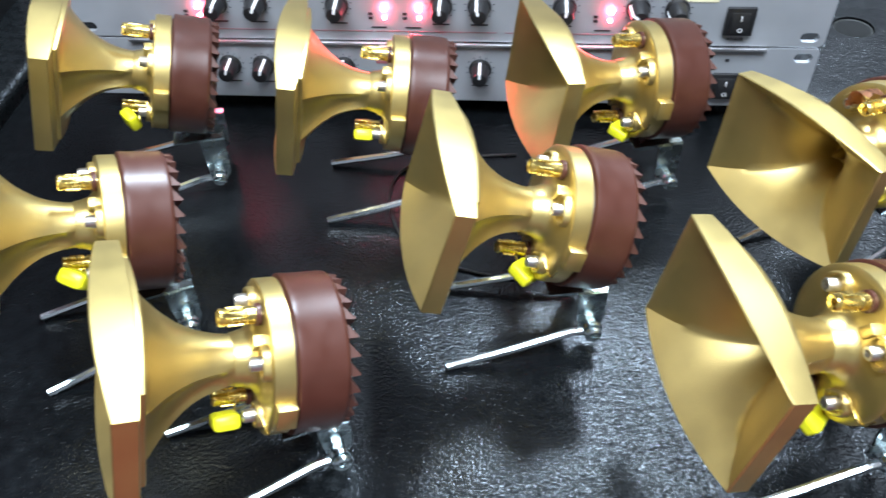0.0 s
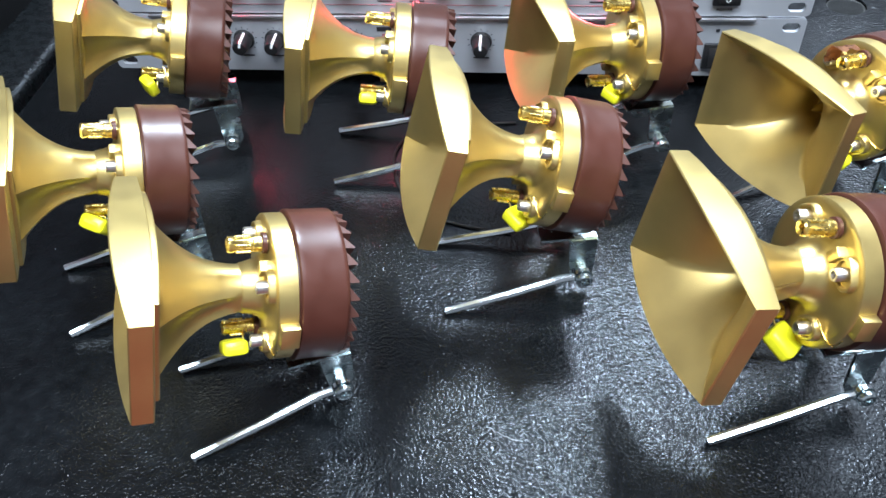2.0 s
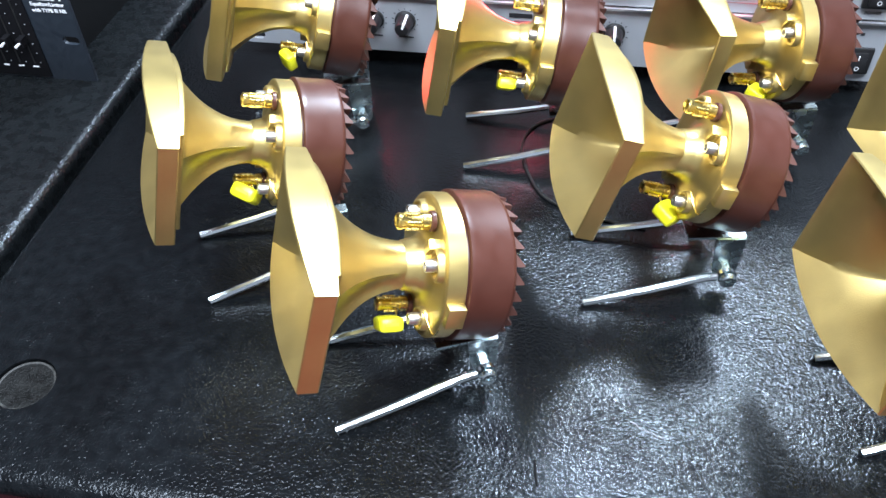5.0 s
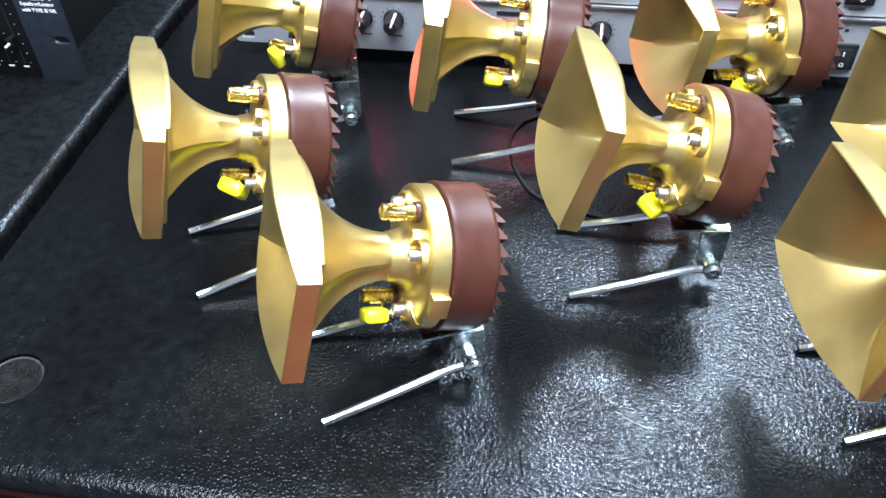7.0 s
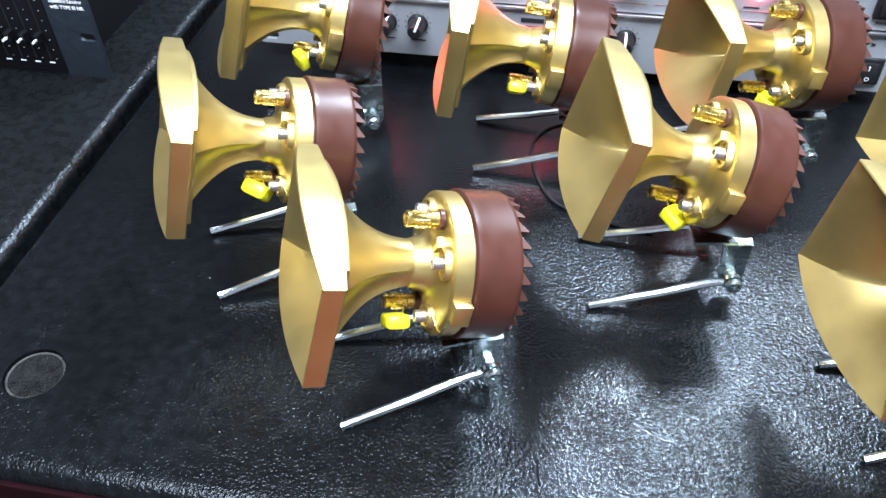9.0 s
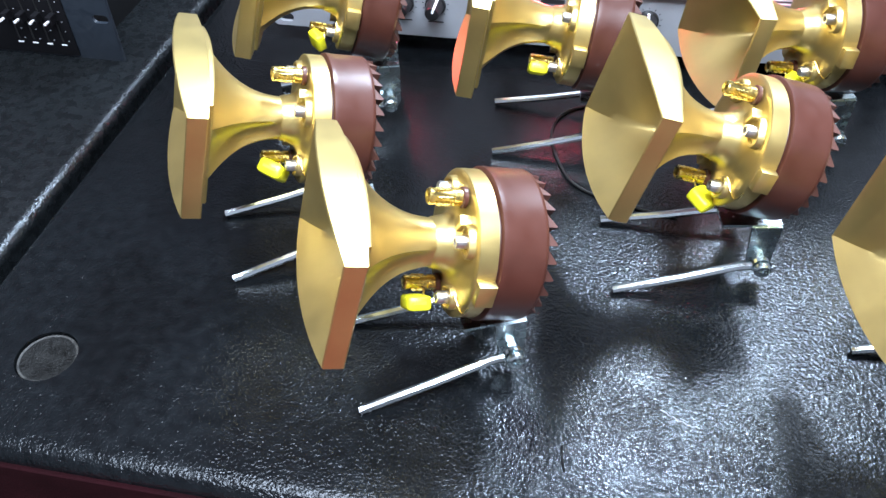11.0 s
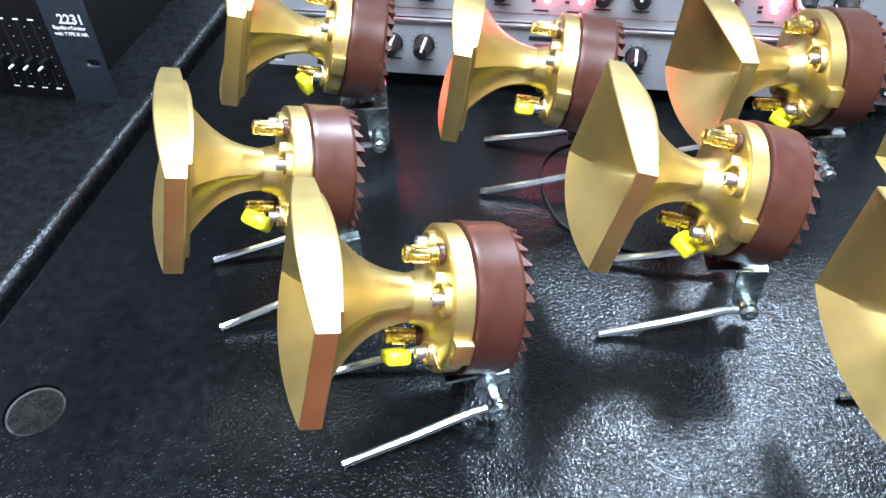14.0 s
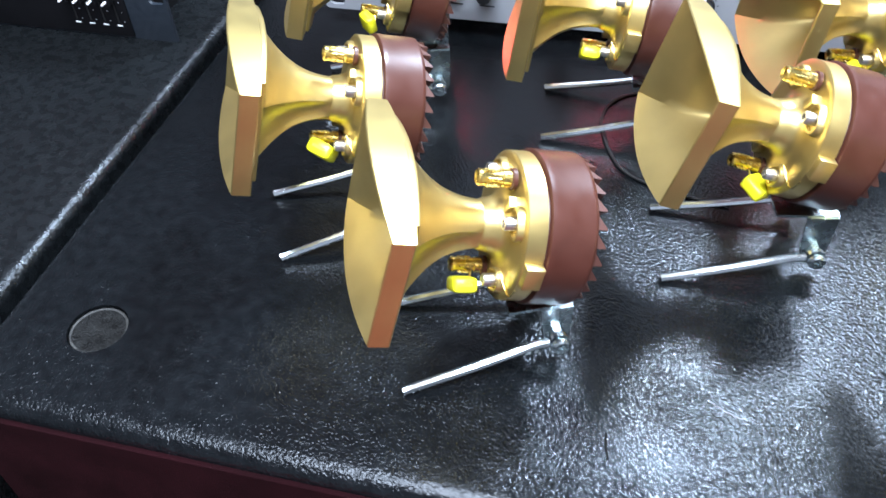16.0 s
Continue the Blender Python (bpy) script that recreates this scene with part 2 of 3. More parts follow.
def horn_mesh():
    """Lip, flared shell and throat as one casting: outside from the neck to the lip, then inside back to the throat."""
    rings = []
    steps = 14
    x_n, x_b = -0.006, -L + TH
    top = HH + CROWN
    dm = CROWN / top
    for i in range(steps + 1):
        u = i / steps
        x = x_n + (x_b + 0.0015 - x_n) * u
        a = 0.0105 + (HW - 0.0125 - 0.0105) * u ** 2.2
        b = 0.0108 + (top - 0.0030 - 0.0108) * u ** 2.1
        rings.append(ring(a, b, 0.55, x, -BACK * u ** 3, max(1 - u * 5.0, 0), hollow=0.19))
    # step of the lip's back plate
    rings.append(ring(HW - 0.0112, top - 0.0007, dm, x_b + 0.0016, -BACK))
    rings.append(ring(HW - 0.0108, top - 0.0003, dm, x_b + 0.0010, -BACK))
    rings.append(ring(HW - 0.0108, top - 0.0003, dm, x_b + 0.0003, -BACK * 0.6))
    rings.append(ring(HW - 0.0004, top, dm, x_b, -BACK * 0.6))
    rings.append(ring(HW, top, dm, x_b - 0.0005, -BACK * 0.6))
    rings.append(ring(HW, top, dm, -L + 0.0005, BOW))
    rings.append(ring(HW - 0.0005, top - 0.0005, dm, -L, BOW))
    # inside
    for i in range(17):
        u = i / 16
        x = -L + 0.0010 + (L - 0.012) * u
        a = 0.0045 + (HW - 0.0013 - 0.0045) * (1 - u) ** 1.9
        b = 0.0085 + (top - 0.0013 - 0.0085) * (1 - u) ** 1.6
        rings.append(ring(a, b, dm * (1 - u), x, BOW * (1 - u) ** 2, min(0.85, max(0, u - 0.18) * 1.5)))
    bm = loft(rings)
    bmesh.ops.recalc_face_normals(bm, faces=bm.faces)
    bm.verts.index_update()
    first_inner = (len(rings) - 15) * len(rings[0])
    for f in bm.faces:
        f.smooth = True
    for e in bm.edges:
        inner = min(v.index for v in e.verts) >= first_inner
        e.smooth = e.calc_face_angle(0.0) < radians(48 if inner else 36)
    me = bpy.data.meshes.new("horn")
    bm.to_mesh(me)
    bm.free()
    return me


def plug_mesh():
    """The pointed nose in the throat."""
    return mesh_of(lathe([(-0.0105, 0.0036), (-0.0150, 0.0030), (-0.0200, 0.0016), (-0.0225, 0.0003)], 20), "phase_plug", 50)


def disc_face(n=48):
    """The neck's foot, spread into the round flange with its raised rim."""
    prof = [(-0.0075, 0.0104), (-0.0066, 0.0112), (-0.0030, 0.0119), (0.0004, 0.0132), (0.0022, 0.0156), (0.0031, 0.0195), (0.0036, 0.0290), (0.0038, 0.0319), (0.0043, 0.0325), (0.0124, 0.0325), (0.0128, 0.0318), (0.0128, 0.0250)]
    return mesh_of(lathe(prof, n), "flange", 40)


def magnet_mesh():
    prof = [(0.0129, 0.0250), (0.0129, 0.0310), (0.0135, 0.0312), (0.0136, 0.0334), (0.0140, 0.0339), (0.0164, 0.0339), (0.0170, 0.0337), (0.0322, 0.0337), (0.0335, 0.0335), (0.0342, 0.0328), (0.0344, 0.0300)]
    return mesh_of(lathe(prof, 56), "magnet_cover", 40)


def rear_plate_mesh():
    return mesh_of(lathe([(0.0335, 0.0305), (0.0346, 0.0305), (0.0350, 0.0295), (0.0350, 0.0120), (0.0385, 0.0110), (0.0390, 0.0100)], 40), "rear_plate", 40)


FINS = 26


def fin_mesh():
    """One radial saw-tooth of the cooling plate: a long ramp that ends in a steep flank."""
    bm = bmesh.new()
    r0, r1, x0, x1 = 0.0125, 0.0320, 0.0330, 0.0386
    w0, w1 = r0 * math.tan(math.pi / FINS), r1 * math.tan(math.pi / FINS)
    k = 0.0004
    v = [bm.verts.new(p) for p in ((x0, -w0, r0), (x0, w0, r0), (x1 - 0.002, -w0, r0), (x1 - 0.002, -w0 * 0.7, r0), (x0, -w1, r1), (x0, w1, r1), (x1, -w1, r1 - k), (x1, -w1 * 0.82, r1 - k))]
    for f in ((0, 1, 3, 2), (4, 6, 7, 5), (0, 2, 6, 4), (2, 3, 7, 6), (1, 5, 7, 3), (0, 4, 5, 1)):
        bm.faces.new([v[i] for i in f])
    return mesh_of(bm, "fin", 0)


def post_mesh():
    """Gold binding post barrel with its bore and grooved grip."""
    prof = [(-0.0105, 0.0016), (-0.0160, 0.0016), (-0.0165, 0.0030), (-0.0158, 0.0036), (-0.0140, 0.0036), (-0.0136, 0.0033), (-0.0060, 0.0033), (-0.0056, 0.0037), (-0.0022, 0.0037), (-0.0018, 0.0024), (0.0040, 0.0024)]
    bm = lathe([(-0.0100, 0.0001)] + prof, 24, "x", False)
    return mesh_of(bm, "binding_post", 40)


def rib_mesh():
    return mesh_of(box(-0.0130, -0.0066, -0.0005, 0.0005, 0.0030, 0.0040, 0.0002, 1), "grip_rib", 30)


def collar_mesh():
    return mesh_of(lathe([(0.0006, 0.0046), (-0.0012, 0.0046), (-0.0016, 0.0040), (-0.0016, 0.0025)], 24), "insulating_collar", 40)


def boss_mesh():
    """Cast pad round a screw: a stadium standing off the flange, its middle sunk."""
    rings = []
    for x, k in ((0.0046, 0.0056), (0.0012, 0.0053), (0.0007, 0.0049), (0.0007, 0.0041), (0.0022, 0.0037), (0.0022, 0.0004)):
        ring_pts = []
        for i in range(28):
            t = 2 * math.pi * (i + 0.5) / 28
            ring_pts.append((x, k * math.cos(t), k * math.sin(t) + (0.0022 if math.sin(t) > 0 else -0.0022) * k / 0.006))
        rings.append(ring_pts)
    return mesh_of(loft(rings, (False, True)), "screw_boss", 40)


def screw_mesh():
    """Socket cap screw, its hexagon bore sunk."""
    bm = lathe([(0.0030, 0.0029), (-0.0030, 0.0029), (-0.0036, 0.0025), (-0.0036, 0.0016)], 24, "x", False)
    hexa = lathe([(-0.0036, 0.0016), (-0.0014, 0.0015), (-0.0013, 0.0001)], 6, "x", False)
    me = bpy.data.meshes.new("tmp")
    hexa.to_mesh(me)
    hexa.free()
    bm.from_mesh(me)
    bpy.data.meshes.remove(me)
    return mesh_of(bm, "cap_screw", 40)


def tab_mesh():
    return mesh_of(box(0.0046, 0.0126, -0.0365, -0.0310, -0.0055, 0.0052, 0.0004, 2), "flange_tab", 30)


def lug_mesh():
    return mesh_of(box(-0.0014, 0.0050, -0.0036, 0.0036, -0.0024, 0.0024, 0.0005, 2), "cast_lug", 30)


def cap_mesh():
    """Soft yellow sleeve, flattened, rounded ends."""
    rings = []
    for i, (x, k) in enumerate(((0.0, 0.80), (0.0006, 0.95), (0.0015, 1.0), (0.0110, 1.0), (0.0120, 0.95), (0.0126, 0.80))):
        ring = []
        for j in range(28):
            t = 2 * math.pi * j / 28
            c, s = math.cos(t), math.sin(t)
            q = (abs(c) ** 5 + abs(s) ** 5) ** (-1 / 5)
            ring.append((x, 0.0062 * k * c * q, 0.0037 * k * s * q))
        rings.append(ring)
    return mesh_of(loft(rings), "insulating_sleeve", 50)


def wire_mesh(p):
    return mesh_of(tube(p, 0.0006, 8), "wire", 60)


def plate_mesh(h):
    """U bracket: a plate under the driver and two tapering ears folded down."""
    bm = bmesh.new()
    t = 0.0016
    for s in (-1, 1):
        y0, y1 = s * 0.0145, s * 0.0145 + t * s
        prof = [(0.0195, h), (0.0345, h), (0.0345, h - 0.006), (0.0338, 0.0120), (0.0322, 0.0090), (0.0230, 0.0090), (0.0214, 0.0120), (0.0200, h - 0.008)]
        f1 = [bm.verts.new((x, y0, z)) for x, z in prof]
        f2 = [bm.verts.new((x, y1, z)) for x, z in prof]
        n = len(prof)
        bm.faces.new(f1)
        bm.faces.new(f2)
        for i in range(n):
            bm.faces.new((f1[i], f1[(i + 1) % n], f2[(i + 1) % n], f2[i]))
    bmesh.ops.create_cube(bm, size=1, matrix=Matrix.Translation((0.0157, 0, h + 0.0004)) @ Matrix.Diagonal((0.0220, 0.0306, t, 1)))
    for s in (-1, 1):
        bmesh.ops.create_cube(bm, size=1, matrix=Matrix.Translation((0.0305, s * 0.0129, h + 0.0004)) @ Matrix.Diagonal((0.0078, 0.0048, t, 1)))
    bmesh.ops.create_cube(bm, size=1, matrix=Matrix.Translation((0.0225, 0, h + 0.0020)) @ Matrix.Diagonal((0.012, 0.012, 0.003, 1)))
    return mesh_of(bm, "bracket", 30)


BOLT = (0.0270, 0.0145)


def bolt_mesh():
    """Clamp bolt along the bracket's width, its crossed pan head outward."""
    bm = lathe([(-0.0110, 0.0020), (-0.0240, 0.0020), (-0.0241, 0.0044), (-0.0260, 0.0044), (-0.0269, 0.0036), (-0.0272, 0.0018)], 20, "y")
    for a in (0, 90):
        bmesh.ops.create_cube(bm, size=1, matrix=Matrix.Translation((0, -0.0273, 0)) @ Matrix.Rotation(radians(a + 20), 4, "Y") @ Matrix.Diagonal((0.0040, 0.0006, 0.0009, 1)))
    return mesh_of(bm, "clamp_bolt", 35)


def nut_mesh():
    return mesh_of(lathe([(-0.0162, 0.0036), (-0.0190, 0.0036)], 6, "y"), "hex_nut", 20)


def leg_mesh(tip, side):
    """A plated rod with a flattened eye at the bolt, its tip resting on the cabinet."""
    bx, bz = BOLT
    y = side * 0.0218
    p0 = Vector((bx - 0.005, y, bz - 0.0010))
    p1 = Vector((tip[0], side * tip[1], 0.0023))
    p0.z = bz - 0.0002
    bend = p0.lerp(p1, 0.16) + Vector((0, 0, 0.0011))
    pts = [p0, p0.lerp(bend, 0.55) + Vector((0, 0, 0.0006)), bend, p0.lerp(p1, 0.5), p1.lerp(p0, 0.012), p1]
    bm = tube(pts, 0.0022, 8)
    bmesh.ops.create_cone(bm, cap_ends=True, segments=20, radius1=0.0050, radius2=0.0050, depth=0.0024, matrix=Matrix.Translation((bx, y, bz)) @ Matrix.Rotation(radians(90), 4, "X"))
    return mesh_of(bm, "leg", 12)


SHARED = {}


def shared(key, make):
    if key not in SHARED:
        SHARED[key] = make()
    return SHARED[key]


def horn_tweeter(x, y, z, yaw, tilt, roll, label, sleeve, shift):
    foot = pose(x, y, 0, 0, 0, yaw)
    t = thing("horn_tweeter", label, "horn tweeter", "horn tweeters on the cabinet", m=foot)
    head = pose(0, 0, z, roll, tilt, 0)

    def add(name, make, mat, at=None, label="", parent=None, key=None):
        ob = part(name, shared(key or name, make), mat, parent or t, label)
        ob.matrix_basis = (head if parent is None else Matrix()) @ (at or Matrix())
        return ob

    add("horn", horn_mesh, GOLD, label="satin gold flared horn with a rectangular mouth")
    add("phase_plug", plug_mesh, GOLD)
    fl = add("flange", disc_face, GOLD)
    for a in (47, 137, 227, 317):
        q = pose(0.0, 0, 0, a) @ pose(0, -0.0238, 0)
        add("screw_boss", boss_mesh, GOLD, q, parent=fl)
        add("cap_screw", screw_mesh, STEEL, q, "steel socket cap screw", parent=fl)
    add("flange_tab", tab_mesh, GOLD, pose(0, 0, 0, -5), parent=fl)
    for a in (296, 116):
        add("cast_lug", lug_mesh, GOLD, pose(0, 0, 0, a) @ pose(0, -0.0215, 0), parent=fl)
    mg = add("magnet_cover", magnet_mesh, BROWN, label="glossy dark brown round magnet cover")
    rp = add("rear_plate", rear_plate_mesh, BROWN)
    for k in range(FINS):
        add("fin", fin_mesh, FIN_BROWN, pose(0, 0, 0, 360 / FINS * k), parent=rp)
    for zz in (0.0251, -0.0251):
        bpost = add("binding_post", post_mesh, PLATED, pose(0.0030, 0.0004, zz), "gold-plated binding post")
        for k in range(6):
            add("grip_rib", rib_mesh, PLATED, pose(0, 0, 0, 60 * k), parent=bpost)
        add("insulating_collar", collar_mesh, BROWN, pose(0.0024, 0.0004, zz))
    # sleeve on the lead at the lower post
    (sx, sy, sz), way, size = sleeve
    turn = Vector(way).to_track_quat("X", "Z").to_matrix().to_4x4()
    sl = part("insulating_sleeve", shared("insulating_sleeve", cap_mesh), YELLOW, t, "bright yellow plastic sleeve")
    sl.matrix_basis = head @ Matrix.Translation((sx, sy, sz)) @ turn @ Matrix.Scale(size, 4)
    # flat bar whose darker yellow stands in for the shaded wire bore
    part("sleeve_mouth", shared("sleeve_mouth", lambda: mesh_of(box(0.0124, 0.0129, -0.0036, 0.0034, -0.0008, 0.0009, 0.0002, 1), "sleeve_mouth")), BORE_SHADE, sl)
    back, end = Vector((-0.004, -0.003, -0.0262)), Vector((sx, sy, sz)) + Vector(way).normalized() * 0.001
    part("lead_wire", wire_mesh([tuple(back), tuple(back.lerp(end, 0.5) + Vector((0.002, -0.001, -0.002))), tuple(end)]), PLATED, t, m=head)
    lead = [(0.0005, -0.0195, -0.0085), (0.0030, -0.0240, -0.0125), (0.0036, -0.0283, -0.0135), (0.0041, -0.0312, -0.0122), (0.0046, -0.0324, -0.0070)]
    part("lead_wire", shared("flange_lead", lambda: mesh_of(tube(lead, 0.00035, 6), "lead_wire", 60)), PLATED, t, "thin bare lead wire", m=head)
    # stand
    low = z - 0.0225 * math.sin(radians(tilt)) - 0.0338 / math.cos(radians(tilt)) - 0.0026
    low -= shift * math.sin(radians(tilt))
    br = part("bracket", plate_mesh(low), ZINC, t, "zinc-plated folded steel bracket", m=pose(shift, 0, 0))
    for s in (0, 180):
        q = Matrix.Translation((BOLT[0], 0, BOLT[1])) @ (Matrix() if s == 0 else Matrix.Rotation(math.pi, 4, "Z"))
        add("clamp_bolt", bolt_mesh, ZINC, q, parent=br)
        add("hex_nut", nut_mesh, ZINC, q, parent=br)
        sd = -1 if s == 0 else 1
        add("leg", lambda: leg_mesh((-0.0480, 0.0272), sd), ROD, parent=br, key="leg%d" % sd, label="plated steel rod leg")
    return t


HORNS = (
    (-0.0366, 0.2758, 0.0739, 23.7, 15.1, 0.3),
    (0.0837, 0.3633, 0.0798, 9.9, 16.5, -1.6),
    (-0.1287, 0.3469, 0.0783, 26.3, 15.8, 1.1),
    (-0.1412, 0.4717, 0.0813, 15.9, 16.0, -1.1),
    (-0.0040, 0.4655, 0.0741, 6.5, 9.7, 0.9),
    (0.1340, 0.4788, 0.0766, 15.2, 7.2, -0.1),
    (0.1995, 0.2898, 0.0804, 13.5, 10.2, 0.7),
    (0.2496, 0.4225, 0.0760, 29.9, 7.2, -1.9),
)
LABELS = (
    "satin gold horn tweeter with brown magnet beside the cabinet's front edge",
    "satin gold horn tweeter with brown magnet amid the group",
    "satin gold horn tweeter with brown magnet near the cabinet's side edge",
    "satin gold horn tweeter with brown magnet at the rack's end",
    "satin gold horn tweeter with brown magnet before the grey rack units",
    "satin gold horn tweeter with brown magnet before the power switch",
    "satin gold horn tweeter with brown magnet, mouth turned to the aisle",
    "satin gold horn tweeter with copper wire at its post",
)
END_ON, UP_LEFT, STEEP, RIGHT, LOW = (0.05, -1, 0.85), (-0.45, -0.55, 0.65), (-0.35, -0.25, 0.9), (0.6, -0.75, -0.15), (0.5, -0.6, -0.35)
SLEEVES = (((-0.0095, -0.006, -0.0305), END_ON, 0.92), ((-0.003, -0.006, -0.0290), RIGHT, 0.95), ((-0.0050, -0.007, -0.0295), UP_LEFT, 1.08), ((-0.006, -0.009, -0.0325), STEEP, 0.88), ((-0.0085, -0.005, -0.0280), END_ON, 0.90), ((-0.003, -0.006, -0.0270), RIGHT, 0.9), ((-0.005, -0.007, -0.0285), LOW, 1.1), ((-0.008, -0.007, -0.0220), LOW, 1.1))
SHIFTS = (0.0, 0.0, 0.001, 0.0, 0.010, 0.001, 0.010, 0.011)
for h, lab, sl, sh in zip(HORNS, LABELS, SLEEVES, SHIFTS):
    horn_tweeter(*h, lab, sl, sh)

# ---- rack units ----
RY, RX1 = 0.5445, 0.2640
RX0 = RX1 - 0.4826


def plate(x0, x1, z0, z1, r, holes=()):
    """A front panel with rounded corners and cut holes, facing -y."""
    bm = bmesh.new()
    pts = []
    for cx, cz, a0 in ((x1 - r, z1 - r, 0), (x0 + r, z1 - r, 90), (x0 + r, z0 + r, 180), (x1 - r, z0 + r, 270)):
        pts += [(cx + r * math.cos(radians(a0 + k * 15)), cz + r * math.sin(radians(a0 + k * 15))) for k in range(7)]
    f1 = [bm.verts.new((x, RY, z)) for x, z in pts]
    f2 = [bm.verts.new((x, RY + 0.0030, z)) for x, z in pts]
    bm.faces.new(f1)
    bm.faces.new(f2)
    for i in range(len(pts)):
        j = (i + 1) % len(pts)
        bm.faces.new((f1[i], f1[j], f2[j], f2[i]))
    return cut(bm, holes) if holes else bm


def slot(x, z, w=0.0115, h=0.0066):
    rings = []
    for y in (RY - 0.004, RY + 0.008):
        rings.append([(x + (w - h) / 2 * (1 if math.cos(t) > 0 else -1) + h / 2 * math.cos(t), y, z + h / 2 * math.sin(t)) for t in [2 * math.pi * (k + 0.5) / 24 for k in range(24)]])
    return loft(rings)


def knob(parent, x, z, turn, y=None):
    y = RY if y is None else y
    me = shared("knob", lambda: mesh_of(lathe([(0.0, 0.0075), (-0.0014, 0.0073), (-0.0022, 0.0062), (-0.0128, 0.0052), (-0.0140, 0.0046), (-0.0142, 0.0030)], 28, "y"), "knob", 30))
    k = part("knob", me, KNOB, parent, "black tapered knob with a white pointer", m=pose(x, y, z, 0, turn, 0))

    def pointer():
        bm = bmesh.new()
        w = 0.0008
        prof = [(-0.0024, 0.0063), (-0.0126, 0.0054), (-0.0142, 0.0046), (-0.0145, 0.0012)]
        rows = [[bm.verts.new((s * w, a, r + 0.0002)) for s in (-1, 1)] + [bm.verts.new((s * w, a + 0.0006, r - 0.0008)) for s in (1, -1)] for a, r in prof]
        for p, q in zip(rows, rows[1:]):
            for i in range(4):
                bm.faces.new((p[i], p[(i + 1) % 4], q[(i + 1) % 4], q[i]))
        bm.faces.new(rows[0])
        bm.faces.new(rows[-1])
        return mesh_of(bm, "pointer", 20)

    part("pointer", shared("pointer", pointer), WHITE, k)
    return k


def bar(parent, x, z, w, h, mat, name="print_bar"):
    return part(name, box(x - w / 2, x + w / 2, RY - 0.0003, RY + 0.0002, z - h / 2, z + h / 2), mat, parent, smooth=0)


def rocker(parent, x0, x1, z0, z1):
    sw = part("power_switch", box(x0, x1, RY - 0.0022, RY + 0.004, z0, z1, 0.0006), KNOB, parent, "black rocker switch")
    b = box(x0 + 0.0032, x1 - 0.0032, RY - 0.0052, RY, z0 + 0.0030, z1 - 0.0030, 0.0005)
    for v in b.verts:
        if v.co.y < RY - 0.003 and v.co.z > (z0 + z1) / 2:
            v.co.y += 0.0026
    rk = part("rocker", b, KNOB, sw)
    xm = (x0 + x1) / 2
    part("mark", box(xm - 0.0003, xm + 0.0003, RY - 0.0046, RY - 0.0036, z0 + 0.0115, z0 + 0.0145), WHITE, sw, smooth=0)
    ring = lathe([(RY - 0.0054, 0.0015), (RY - 0.0054, 0.0010)], 20, "y", False)
    part("mark", ring, WHITE, sw, m=pose(xm, 0, z0 + 0.0058))


def printed_scale(parent, x, z):
    """Tick marks round a knob and a word too small to read."""
    for k in range(11):
        a = radians(-135 + 27 * k)
        part("tick", shared("tick", lambda: mesh_of(box(-0.0002, 0.0002, -0.0003, 0.0002, 0.0084, 0.0096), "tick")), BLACKP, parent, m=pose(x, RY, z, 0, math.degrees(a), 0))
    bar(parent, x, z - 0.0128, 0.011, 0.0009, BLACKP)


def upper_unit():
    u = thing("rack_unit", "grey rack unit with black knobs and lit red lamps", "audio rack unit", "stacked rack units")
    z0, z1 = 0.0595, 0.1035
    part("faceplate", plate(RX0, RX1, z0, z1, 0.0035, [slot(x, z) for x in (RX1 - 0.0098, RX0 + 0.0098) for z in (z0 + 0.0066, z1 - 0.0066)]), PANEL, u)
    part("chassis", box(RX0 + 0.025, RX1 - 0.025, RY + 0.0032, RY + 0.20, z0 + 0.001, z1 - 0.001, 0.001), CHASSIS, u)
    for i, x in enumerate((-0.119, -0.0932, -0.0413, 0.0243, 0.0485, 0.1012, 0.1462, 0.1700)):
        knob(u, x, 0.0845, (20, 25, 10, 0, -15, 5, -60, -100)[i])
        printed_scale(u, x, 0.0845)
    for x in (-0.1313, -0.0115, 0.0104, 0.1300):
        part("indicator_lamp", lathe([(0.0, 0.0017), (-0.0016, 0.0017), (-0.0026, 0.0011), (-0.0029, 0.0002)], 20, "y"), LED, u, "glowing red indicator lamp", m=pose(x, RY, 0.0825))
        part("indicator_lamp", lathe([(0.0, 0.0011), (-0.0010, 0.0010), (-0.0015, 0.0002)], 20, "y"), LED, u, m=pose(x, RY, 0.0760))
        for zz in (0.0785, 0.0755):
            bar(u, x - 0.0090, zz, 0.0028, 0.0018, BLACKP)
        bar(u, x - 0.0040, 0.0690, 0.010, 0.0009, BLACKP)
    for x0, x1 in ((-0.150, -0.02), (-0.018, 0.06), (0.065, 0.16)):
        bar(u, (x0 + x1) / 2, 0.0662, x1 - x0, 0.0003, REDP)
    rocker(u, 0.2000, 0.2177, 0.0677, 0.0867)
    lettering("POWER", 0.0030, pose(0.2088, RY - 0.0002, 0.0640, 90), BLACKP, u)
    part("sticker", box(0.170, 0.194, RY - 0.0003, RY + 0.0002, 0.0895, 0.100), CREAM, u, "cream paper sticker", smooth=0)
    return u


